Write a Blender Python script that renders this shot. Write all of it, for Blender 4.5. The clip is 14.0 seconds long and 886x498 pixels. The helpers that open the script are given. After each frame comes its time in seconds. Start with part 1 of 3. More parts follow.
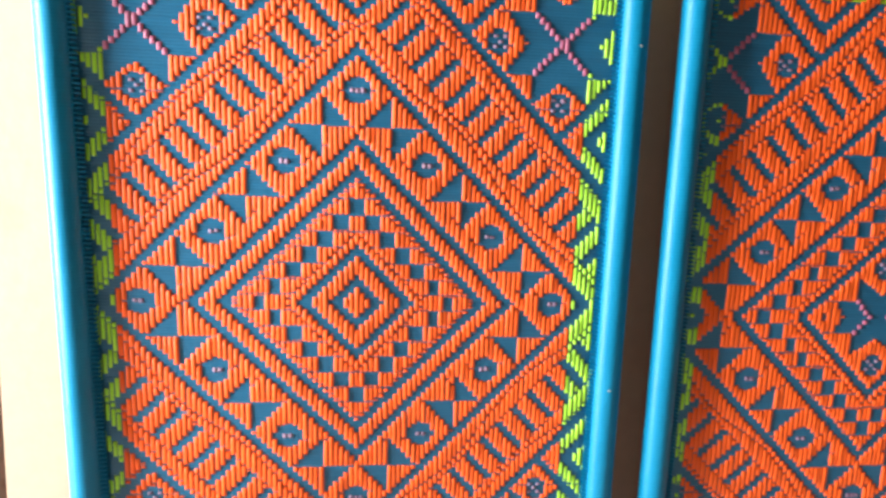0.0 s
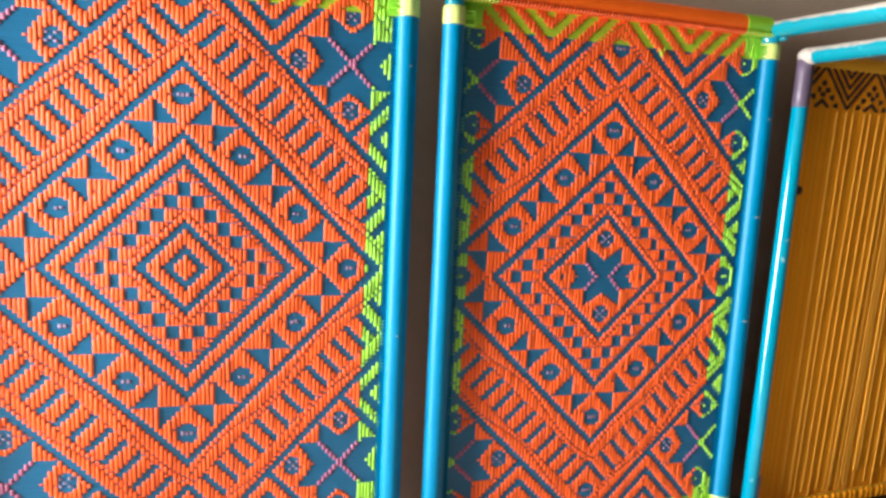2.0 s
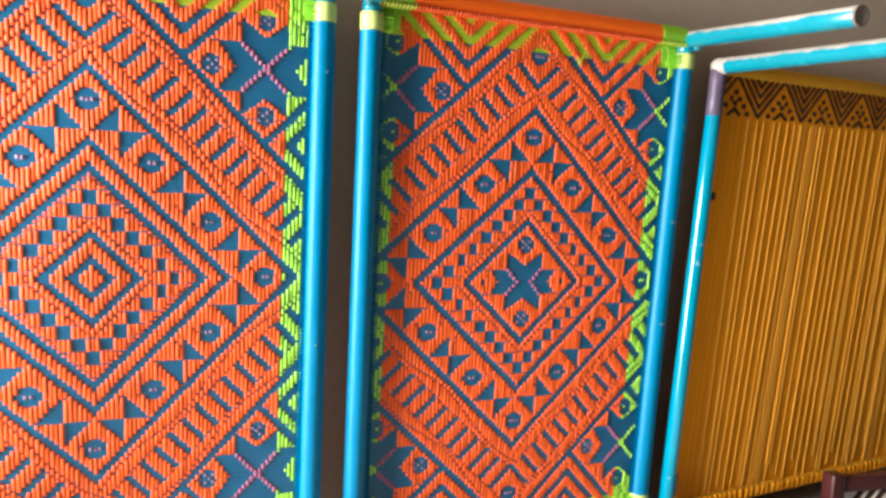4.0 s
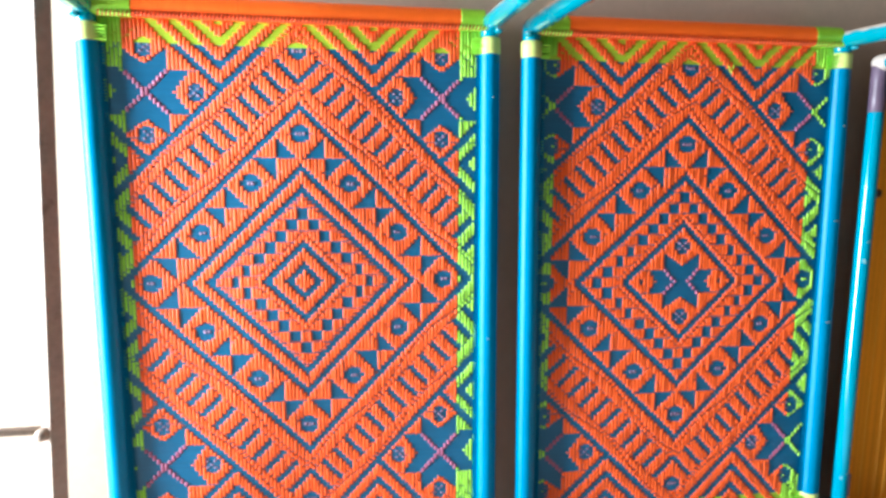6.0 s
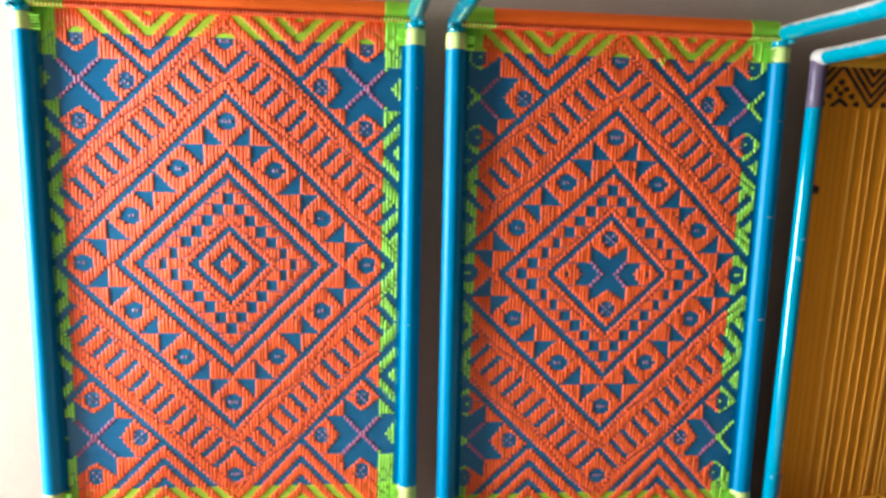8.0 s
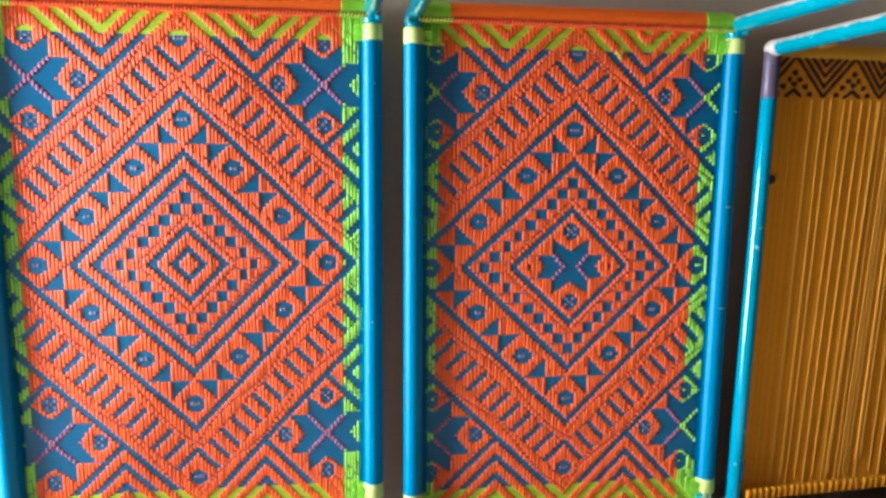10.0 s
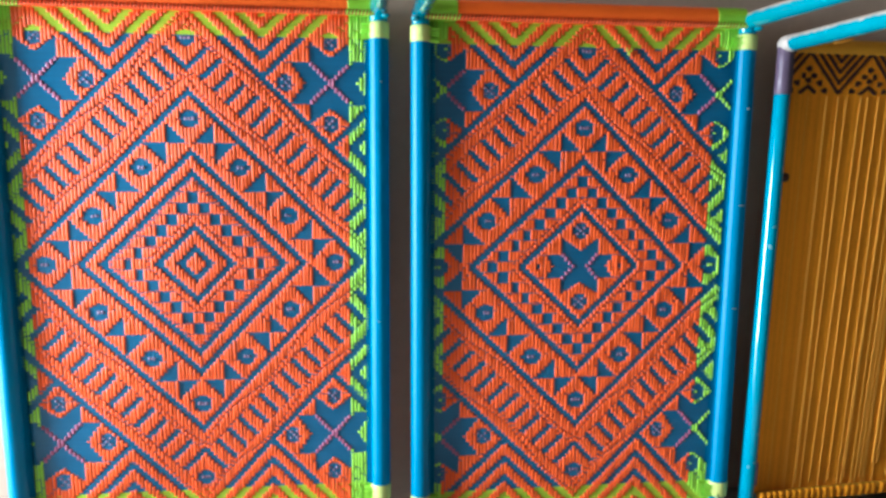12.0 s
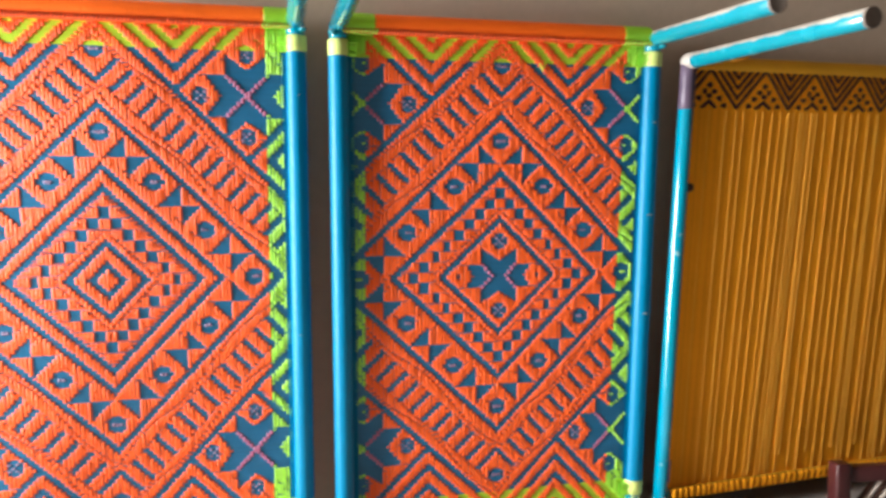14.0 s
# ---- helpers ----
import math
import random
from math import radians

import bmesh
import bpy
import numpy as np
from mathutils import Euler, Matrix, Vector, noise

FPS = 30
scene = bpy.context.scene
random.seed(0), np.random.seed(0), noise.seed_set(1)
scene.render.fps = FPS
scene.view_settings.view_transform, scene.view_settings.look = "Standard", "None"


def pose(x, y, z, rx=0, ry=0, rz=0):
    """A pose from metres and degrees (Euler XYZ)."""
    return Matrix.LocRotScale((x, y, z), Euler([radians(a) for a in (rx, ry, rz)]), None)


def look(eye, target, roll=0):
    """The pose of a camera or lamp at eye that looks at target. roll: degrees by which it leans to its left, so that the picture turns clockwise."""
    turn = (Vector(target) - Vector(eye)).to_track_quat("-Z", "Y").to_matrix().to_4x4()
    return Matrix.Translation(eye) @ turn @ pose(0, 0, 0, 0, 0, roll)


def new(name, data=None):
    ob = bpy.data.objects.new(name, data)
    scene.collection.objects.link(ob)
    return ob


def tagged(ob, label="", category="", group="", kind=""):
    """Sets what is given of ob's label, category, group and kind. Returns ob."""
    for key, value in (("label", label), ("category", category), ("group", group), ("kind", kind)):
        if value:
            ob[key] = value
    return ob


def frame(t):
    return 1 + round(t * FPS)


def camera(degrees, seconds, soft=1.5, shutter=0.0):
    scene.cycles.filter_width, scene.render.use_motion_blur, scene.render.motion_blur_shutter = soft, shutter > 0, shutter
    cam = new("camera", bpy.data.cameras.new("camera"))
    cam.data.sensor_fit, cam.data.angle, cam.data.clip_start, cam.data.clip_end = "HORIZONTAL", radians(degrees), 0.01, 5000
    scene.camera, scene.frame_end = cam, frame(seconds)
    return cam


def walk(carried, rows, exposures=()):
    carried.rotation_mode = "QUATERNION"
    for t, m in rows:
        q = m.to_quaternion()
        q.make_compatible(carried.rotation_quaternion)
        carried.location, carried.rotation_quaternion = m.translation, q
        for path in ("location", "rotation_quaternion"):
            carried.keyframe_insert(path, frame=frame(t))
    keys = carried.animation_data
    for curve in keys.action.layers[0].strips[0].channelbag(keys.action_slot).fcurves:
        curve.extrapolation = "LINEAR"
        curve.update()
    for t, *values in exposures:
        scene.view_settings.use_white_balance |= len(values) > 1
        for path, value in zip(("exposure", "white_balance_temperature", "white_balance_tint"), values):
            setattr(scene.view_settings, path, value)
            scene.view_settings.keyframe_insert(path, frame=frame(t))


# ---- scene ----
cam = camera(62.8, 14.0, soft=2.9, shutter=0.5)
METRES, EYE, TILT, LEAN, TURN = 0.863, 0.84, 0.0, 0.0, -8.85
ROWS = [
    (0.0, 0.01, 0.0036, 0.0243, 1.37, -13.72, -3.05),
    (0.5, 0.0061, -0.0692, 0.0153, -1.03, -12.84, -3.73),
    (1.0, 0.0433, -0.1366, 0.0299, -4.18, -11.91, -4.58),
    (1.5, 0.1089, -0.2559, 0.0198, -6.56, -13.02, -5.19),
    (2.0, 0.128, -0.3156, -0.0103, -8.53, -10.52, -4.07),
    (2.5, 0.1326, -0.3137, 0.0152, -8.59, -11.19, -5.24),
    (2.7, 0.1401, -0.3116, 0.02, -10.55, -11.16, -5.51),
    (4.8, 0.1933, -0.346, -0.0004, -13.11, -8.98, -4.28),
    (5.0, 0.1974, -0.3623, -0.0219, -10.63, -7.53, -3.25),
    (5.5, 0.1731, -0.3992, -0.0025, -3.34, -7.52, -2.05),
    (6.0, 0.1471, -0.4879, 0.0173, -0.67, -9.76, -1.07),
    (6.5, 0.1828, -0.4775, 0.0291, 0.17, -10.02, -0.73),
    (7.0, 0.3189, -0.5106, 0.0077, 2.06, -10.74, -2.23),
    (7.5, 0.3877, -0.5216, 0.0167, 2.96, -10.19, -2.93),
    (8.0, 0.4182, -0.515, 0.0151, 2.9, -10.29, -1.79),
    (8.2, 0.4246, -0.518, 0.0087, 2.01, -10.15, -1.65),
    (10.5, 0.4569, -0.5095, 0.0017, 0.82, -10.21, -0.99),
    (11.0, 0.4642, -0.5049, 0.0003, 1.14, -10.29, -0.72),
    (11.5, 0.4684, -0.5028, 0.0012, 0.75, -10.07, -0.84),
    (12.0, 0.4695, -0.499, -0.0015, 2.06, -10.17, -0.75),
    (12.5, 0.4717, -0.5022, 0.0006, 1.78, -10, -0.88),
    (13.0, 0.4699, -0.5107, 0.0012, 1.6, -9.56, -0.61),
    (13.5, 0.4724, -0.5158, 0.0087, 0.18, -9.4, -0.77),
    (14.0, 0.4822, -0.5144, 0.0127, -3.81, -9.56, -0.85),
]
walk(cam, [(t, pose(0, 0, EYE, TILT, LEAN, TURN) @ pose(METRES * x, METRES * y, METRES * z, 90 + pitch, roll, yaw)) for t, x, y, z, yaw, pitch, roll in ROWS],
     [(0.0, 2.6, 6500, 9), (1.0, 2.6, 6300, 10), (2.5, 2.72, 6100, 7), (5.0, 2.74, 6100, 7), (5.5, 2.65, 5800, 6), (6.0, 2.78, 5500, 5), (7.0, 2.6, 5500, 5), (8.0, 2.5, 5500, 5), (12.5, 2.47, 5300, 4), (13.5, 2.58, 5600, 5), (14.0, 2.7, 6100, 8)])

# ---------------------------------------------------------------- light
world = bpy.data.worlds.new("world")
scene.world = world
world.use_nodes = True
wn = world.node_tree.nodes
sky = wn.new("ShaderNodeTexSky")
sky.sky_type = "NISHITA"
sky.sun_disc = False
sky.sun_elevation = radians(30)
sky.sun_rotation = radians(273)
wn["Background"].inputs["Strength"].default_value = 0.1
world.node_tree.links.new(sky.outputs["Color"], wn["Background"].inputs["Color"])

sun_data = bpy.data.lights.new("sun", "SUN")
sun_data.energy, sun_data.angle, sun_data.color = 1.5, radians(0.5), (1.0, 0.95, 0.87)
sun = new("sun", sun_data)
sun.matrix_world = look((-5.0, 0.25, 2.89), (0.0, 0.0, 0.0))

# stands in for daylight from the left, through an unseen doorway in the wall x = DOOR_X
DOOR_X, DOOR_Y0, DOOR_Y1, DOOR_H = -2.05, 0.1, 0.8, 2.1
door_light = bpy.data.lights.new("doorway_daylight", "AREA")
door_light.shape, door_light.size, door_light.size_y = "RECTANGLE", DOOR_Y1 - DOOR_Y0, 1.7
door_light.energy, door_light.color = 44.0, (1.0, 0.97, 0.94)
dl = new("doorway_daylight", door_light)
dl.matrix_world = look((DOOR_X - 0.06, (DOOR_Y0 + DOOR_Y1) / 2, 0.86), (1.0, (DOOR_Y0 + DOOR_Y1) / 2, 0.86))


# ---------------------------------------------------------------- materials
def material(name, colour, rough=0.5, metal=0.0, spread=0.15, grain=120.0, stain=6.0, bump=0.1, island=0.0, coat=0.0, wear=None, gloss=0.5):
    """A surface with fine grain, broad stains, relief, piece-to-piece variation and, where given, worn spots of a second colour."""
    m = bpy.data.materials.new(name)
    m.use_nodes = True
    n, l = m.node_tree.nodes, m.node_tree.links
    b = n["Principled BSDF"]
    tc = n.new("ShaderNodeTexCoord")
    fine, broad = n.new("ShaderNodeTexNoise"), n.new("ShaderNodeTexNoise")
    fine.inputs["Scale"].default_value, fine.inputs["Detail"].default_value = grain, 4
    broad.inputs["Scale"].default_value, broad.inputs["Detail"].default_value = stain, 3
    for t in (fine, broad):
        l.new(tc.outputs["Object"], t.inputs["Vector"])
    add = n.new("ShaderNodeMath")
    add.operation = "ADD"
    l.new(fine.outputs["Fac"], add.inputs[0])
    l.new(broad.outputs["Fac"], add.inputs[1])
    value = add.outputs[0]
    if island:
        geo, mul, more = n.new("ShaderNodeNewGeometry"), n.new("ShaderNodeMath"), n.new("ShaderNodeMath")
        mul.operation, more.operation = "MULTIPLY_ADD", "ADD"
        mul.inputs[1].default_value, mul.inputs[2].default_value = island, -island / 2
        l.new(geo.outputs["Random Per Island"], mul.inputs[0])
        l.new(value, more.inputs[0])
        l.new(mul.outputs[0], more.inputs[1])
        value = more.outputs[0]
    span = n.new("ShaderNodeMapRange")
    span.inputs["From Min"].default_value, span.inputs["From Max"].default_value = 0.5, 1.5
    span.inputs["To Min"].default_value, span.inputs["To Max"].default_value = 1 - spread, 1 + spread
    span.clamp = False
    l.new(value, span.inputs["Value"])
    tint = n.new("ShaderNodeVectorMath")
    tint.operation = "SCALE"
    tint.inputs[0].default_value = colour
    l.new(span.outputs["Result"], tint.inputs["Scale"])
    out = tint.outputs[0]
    if wear:
        mix, ramp, spots = n.new("ShaderNodeMix"), n.new("ShaderNodeValToRGB"), n.new("ShaderNodeTexNoise")
        mix.data_type = "RGBA"
        spots.inputs["Scale"].default_value, spots.inputs["Detail"].default_value = wear[1], 5
        ramp.color_ramp.elements[0].position, ramp.color_ramp.elements[1].position = wear[2], wear[2] + 0.06
        l.new(tc.outputs["Object"], spots.inputs["Vector"])
        l.new(spots.outputs["Fac"], ramp.inputs["Fac"])
        l.new(ramp.outputs["Color"], mix.inputs["Factor"])
        l.new(out, mix.inputs["A"])
        mix.inputs["B"].default_value = (*wear[0], 1)
        out = mix.outputs["Result"]
    l.new(out, b.inputs["Base Color"])
    b.inputs["Metallic"].default_value = metal
    b.inputs["Coat Weight"].default_value = coat
    b.inputs["Specular IOR Level"].default_value = gloss
    rr = n.new("ShaderNodeMapRange")
    rr.inputs["To Min"].default_value, rr.inputs["To Max"].default_value = max(0.05, rough - 0.12), min(1.0, rough + 0.12)
    l.new(broad.outputs["Fac"], rr.inputs["Value"])
    l.new(rr.outputs["Result"], b.inputs["Roughness"])
    if bump:
        bp = n.new("ShaderNodeBump")
        bp.inputs["Strength"].default_value, bp.inputs["Distance"].default_value = bump, 0.002
        l.new(fine.outputs["Fac"], bp.inputs["Height"])
        l.new(bp.outputs["Normal"], b.inputs["Normal"])
    return m


ORANGE = material("orange_nylon_cord", (0.98, 0.135, 0.02), 0.42, spread=0.12, grain=500, stain=7, island=0.9, gloss=0.3)
ORANGE_WRAP = material("orange_cord_wrap", (0.98, 0.15, 0.008), 0.45, spread=0.1, grain=400, stain=10, gloss=0.25)
BLUE = material("blue_nylon_cord", (0.014, 0.14, 0.28), 0.32, spread=0.16, grain=400, stain=9, island=0.4, gloss=0.6)
BLUE_WRAP = material("blue_cord_wrap", (0.002, 0.21, 0.4), 0.4, spread=0.12, grain=300, stain=12, gloss=0.3)
LIME = material("lime_nylon_cord", (0.43, 0.86, 0.06), 0.42, spread=0.14, grain=500, stain=9, island=0.6)
# dark red that paints the shade between the end-rail loops
GAP_SHADE = material("loop_gap_shade", (0.5, 0.05, 0.006), 0.5, spread=0.15, grain=400, stain=12)
YELLOW_LIME = material("yellow_lime_cord", (0.47, 0.7, 0.03), 0.42, spread=0.14, grain=500, stain=9, island=0.6)
LIME_WRAP = material("lime_cord_wrap", (0.3, 0.6, 0.02), 0.4, spread=0.12, grain=300, stain=15)
PALE_LIME = material("pale_lime_tape", (0.62, 0.72, 0.2), 0.45, spread=0.08, grain=200, stain=20)
PINK = material("pink_nylon_cord", (0.42, 0.12, 0.22), 0.45, spread=0.12, grain=500, stain=9, island=0.4)
LILAC = material("lilac_nylon_cord", (0.26, 0.17, 0.27), 0.45, spread=0.12, grain=500, stain=9, island=0.4)
CYAN_PAINT = material("turquoise_gloss_paint", (0.003, 0.28, 0.42), 0.22, spread=0.12, grain=160, stain=14, coat=0.8, wear=((0.3, 0.5, 0.52), 38, 0.7))
LEG_PAINT = material("turquoise_paint_cream_topped", (0.008, 0.26, 0.34), 0.25, spread=0.12, grain=160, stain=14, coat=0.6)


def cream_top(m, colour):
    """Mixes a second colour into the paint where the surface faces upward, with a ragged edge."""
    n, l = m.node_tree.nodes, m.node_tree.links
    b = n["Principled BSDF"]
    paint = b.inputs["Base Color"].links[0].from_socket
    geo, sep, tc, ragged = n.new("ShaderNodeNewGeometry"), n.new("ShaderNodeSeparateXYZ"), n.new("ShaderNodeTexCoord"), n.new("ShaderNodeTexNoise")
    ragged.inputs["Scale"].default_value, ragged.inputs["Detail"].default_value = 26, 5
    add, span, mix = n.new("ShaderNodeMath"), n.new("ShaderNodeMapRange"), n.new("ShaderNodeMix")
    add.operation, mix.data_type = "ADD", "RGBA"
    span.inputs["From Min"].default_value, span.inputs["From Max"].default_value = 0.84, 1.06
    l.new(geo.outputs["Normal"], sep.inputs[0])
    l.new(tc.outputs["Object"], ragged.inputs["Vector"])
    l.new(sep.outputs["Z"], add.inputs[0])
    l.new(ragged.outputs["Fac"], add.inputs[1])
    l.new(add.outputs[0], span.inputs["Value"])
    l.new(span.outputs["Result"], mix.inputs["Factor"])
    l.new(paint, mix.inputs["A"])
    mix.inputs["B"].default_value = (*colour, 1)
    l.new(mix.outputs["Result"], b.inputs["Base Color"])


cream_top(LEG_PAINT, (0.52, 0.47, 0.4))
CREAM_CAP = material("bare_cream_primer", (0.52, 0.46, 0.4), 0.5, spread=0.12, grain=180, stain=22)
MAUVE = material("mauve_primer", (0.12, 0.085, 0.13), 0.35, spread=0.18, grain=140, stain=25)
RUST = material("rusty_tube_end", (0.2, 0.16, 0.13), 0.75, spread=0.3, grain=200, stain=40, bump=0.4)
GOLD = material("golden_brown_cord", (0.97, 0.37, 0.01), 0.6, spread=0.13, grain=300, stain=6, island=0.6, gloss=0.12)
GOLD_WRAP = material("golden_cord_wrap", (0.72, 0.36, 0.02), 0.45, spread=0.14, grain=300, stain=9, gloss=0.25)
GOLD_LIGHT = material("light_gold_cord", (0.95, 0.47, 0.05), 0.6, spread=0.14, grain=300, stain=9, island=0.5, gloss=0.15)
DARK_CORD = material("dark_brown_cord", (0.045, 0.014, 0.008), 0.5, spread=0.2, grain=300, stain=9)
PLASTER = material("limewashed_plaster", (0.5, 0.4, 0.3), 0.85, spread=0.1, grain=60, stain=2.2, bump=0.25, wear=((0.45, 0.355, 0.26), 4, 0.62))
CEMENT = material("grey_cement", (0.34, 0.31, 0.285), 0.8, spread=0.14, grain=70, stain=2.0, bump=0.3)
# paleness picked for the light an unseen ceiling throws onto the rails
BOUNCE_CEILING = material("unseen_bounce_ceiling", (0.2, 0.155, 0.12), 0.9, spread=0.12, grain=40, stain=2.0, bump=0.3)
# for unseen walls: colour set very dark so little light bounces back
DIM_WALL = material("dim_unseen_wall", (0.06, 0.045, 0.034), 0.9, spread=0.15, grain=40, stain=2.0, bump=0.3)
EARTH = material("dry_earth", (0.33, 0.27, 0.2), 0.95, spread=0.2, grain=30, stain=1.0, bump=0.4)
IRON = material("rusty_brown_iron", (0.3, 0.235, 0.18), 0.6, spread=0.3, grain=90, stain=14, bump=0.35, wear=((0.2, 0.14, 0.1), 22, 0.6))
MAROON = material("maroon_lacquered_wood", (0.06, 0.014, 0.014), 0.32, spread=0.2, grain=90, stain=8, coat=0.3)
CREAM_CORD = material("cream_cord", (0.7, 0.6, 0.52), 0.5, spread=0.12, grain=300, stain=9, island=0.4)


# ---------------------------------------------------------------- mesh helpers
def mesh_object(name, verts, faces, mat, parent=None, label="", smooth=True):
    me = bpy.data.meshes.new(name)
    me.from_pydata(verts, [], faces)
    me.materials.append(mat)
    if smooth:
        me.polygons.foreach_set("use_smooth", [True] * len(me.polygons))
    ob = new(name, me)
    ob.parent = parent
    if label:
        tagged(ob, label=label)
    return ob


def part(name, bm, mat, parent, label="", smooth=True):
    me = bpy.data.meshes.new(name)
    bm.normal_update()
    bm.to_mesh(me)
    bm.free()
    me.materials.append(mat)
    if smooth:
        me.polygons.foreach_set("use_smooth", [True] * len(me.polygons))
    ob = new(name, me)
    ob.parent = parent
    if label:
        tagged(ob, label=label)
    return ob


def lathe(profile, start, along, segments=16, squash=1.0):
    """Rings of (distance, radius) swept round the axis from start along a direction; both ends closed. Returns verts and faces."""
    start, along = Vector(start), Vector(along).normalized()
    side = along.orthogonal().normalized()
    other = along.cross(side)
    verts, faces = [], []
    for d, r in profile:
        for k in range(segments):
            a = 2 * math.pi * k / segments
            verts.append(start + along * d + (side * math.cos(a) + other * math.sin(a) * squash) * r)
    for i in range(len(profile) - 1):
        for k in range(segments):
            a, b = i * segments + k, i * segments + (k + 1) % segments
            faces.append((a, b, b + segments, a + segments))
    faces.append(tuple(reversed(range(segments))))
    faces.append(tuple(range(len(verts) - segments, len(verts))))
    return verts, faces


def wrap_profile(length, radius, pitch=0.0042, depth=0.0005):
    """The ridges of a cord wound closely round a rail."""
    rng, rows, d = random.Random(int(length * 9000)), [], 0.0
    while d < length:
        r = radius + rng.uniform(-0.00012, 0.00012)
        rows += [(d, r - depth), (min(length, d + pitch * 0.3), r), (min(length, d + pitch * 0.7), r)]
        d += pitch
    return rows + [(length, radius - depth)]


def tube_profile(length, radius, edge=0.003):
    return [(0, radius - edge), (edge, radius), (length * 0.33, radius * 1.004), (length * 0.66, radius), (length - edge, radius), (length, radius - edge)]


class Floats:
    """Lengths of cord lying on a webbing, gathered into one mesh."""

    def __init__(self):
        self.verts, self.faces = [], []

    def add(self, x, z0, z1, width, y, height, slant=0.0):
        """One upright length at x from z0 to z1; y is the webbing's face, and the cord stands out from it towards -y."""
        n, e = len(self.verts), min(0.0035, (z1 - z0) * 0.3)
        for z, up in ((z0, 0.0), (z0 + e, 1.0), (z1 - e, 1.0), (z1, 0.0)):
            s = slant * (z - z0)
            for dx, h in ((-0.5, 0.0), (-0.4, 0.72), (0.0, 1.0), (0.4, 0.72), (0.5, 0.0)):
                self.verts.append((x + dx * width + s, y - h * up * height, z))
        for i in range(3):
            for k in range(4):
                a = n + i * 5 + k
                self.faces.append((a, a + 1, a + 6, a + 5))

    def lie(self, x0, x1, z, width, y, height):
        """One level length from x0 to x1."""
        n = len(self.verts)
        for x in (x0, x1):
            for dz, h in ((-0.5, 0.0), (-0.25, 1.0), (0.25, 1.0), (0.5, 0.0)):
                self.verts.append((x, y - h * height, z + dz * width))
        for k in range(3):
            self.faces.append((n + k, n + k + 1, n + k + 5, n + k + 4))

    def mesh(self, name, mat, parent, label=""):
        ob = mesh_object(name, self.verts, self.faces, mat, parent, label)
        ob["kind"] = "stuff"
        return ob


def box_mesh(bm, lo, hi, bevel=0.0):
    made = bmesh.ops.create_cube(bm, size=1)["verts"]
    for v in made:
        v.co = Vector([lo[i] + (v.co[i] + 0.5) * (hi[i] - lo[i]) for i in range(3)])
    if bevel:
        edges = list({e for v in made for e in v.link_edges})
        bmesh.ops.bevel(bm, geom=edges, offset=bevel, segments=2, affect="EDGES", profile=0.6)
    return bm


# ---------------------------------------------------------------- the setting
def slab(name, lo, hi, mat, label):
    ob = part(name, box_mesh(bmesh.new(), lo, hi), mat, None, label, smooth=False)
    ob["kind"] = "structure"
    return ob


WALL_Y = 0.992
slab("ground", (-30, -30, -0.3), (30, 30, -0.06), EARTH, "dry bare earth outside the doorway")
slab("floor", (DOOR_X, -3.0, -0.06), (3.2, WALL_Y, 0.0), CEMENT, "grey worn cement floor of the room")
slab("wall_back", (DOOR_X - 0.24, WALL_Y, -0.06), (3.44, WALL_Y + 0.24, 2.7), PLASTER, "limewashed beige plaster wall behind the cots")
# three unseen walls, added to close the room and keep fill light low
slab("wall_right", (3.2, -3.0, -0.06), (3.44, WALL_Y, 2.7), DIM_WALL, "unseen side wall, kept dark to cut bounce light")
slab("wall_front", (DOOR_X - 0.24, -3.24, -0.06), (3.44, -3.0, 2.7), DIM_WALL, "unseen dark wall, kept dark to cut bounce light")
slab("wall_left_near", (DOOR_X - 0.24, -3.0, -0.06), (DOOR_X, DOOR_Y0, 2.7), DIM_WALL, "unseen dark brown wall beside the doorway")
# jamb and lintel out of view, added to frame the light from the left
slab("wall_left_far", (DOOR_X - 0.24, DOOR_Y1, -0.06), (DOOR_X, WALL_Y, 2.7), PLASTER, "limewashed beige plaster door jamb")
slab("wall_left_lintel", (DOOR_X - 0.24, DOOR_Y0, DOOR_H), (DOOR_X, DOOR_Y1, 2.7), PLASTER, "limewashed beige plaster over the doorway")
# ceiling out of view, added as a soft reflector from above
slab("ceiling", (DOOR_X - 0.24, -3.24, 2.7), (3.44, WALL_Y + 0.24, 2.9), BOUNCE_CEILING, "unseen pale brown ceiling that bounces light down")


# ---------------------------------------------------------------- the webbing's design, in units of one check
def flower(du, dv, size=1.0):
    """A small round blossom: blue with a pale stitch in its heart."""
    if math.hypot(du, dv * 1.15) > 0.8 * size:
        return None
    return "lilac" if abs(du) < 0.34 and abs(dv) < 0.17 else "blue"


def rosette(du, dv):
    """A blossom of pale and blue stitches in turn."""
    if math.hypot(du, dv) > 0.76:
        return None
    if abs(du) < 0.17 and abs(dv) < 0.13:
        return "lilac"
    return "petal" if abs(abs(du) - 0.33) < 0.17 and abs(abs(dv) - 0.3) < 0.14 else "blue"


def star(du, dv):
    p, q = max(abs(du), abs(dv)), min(abs(du), abs(dv))
    if p - q < 0.27 and p < 1.95:
        return "pink"
    return "blue" if q < 1.88 and p < 2.35 + 0.75 * q else None


STAR_U, STAR_V = 13.1, 16.8


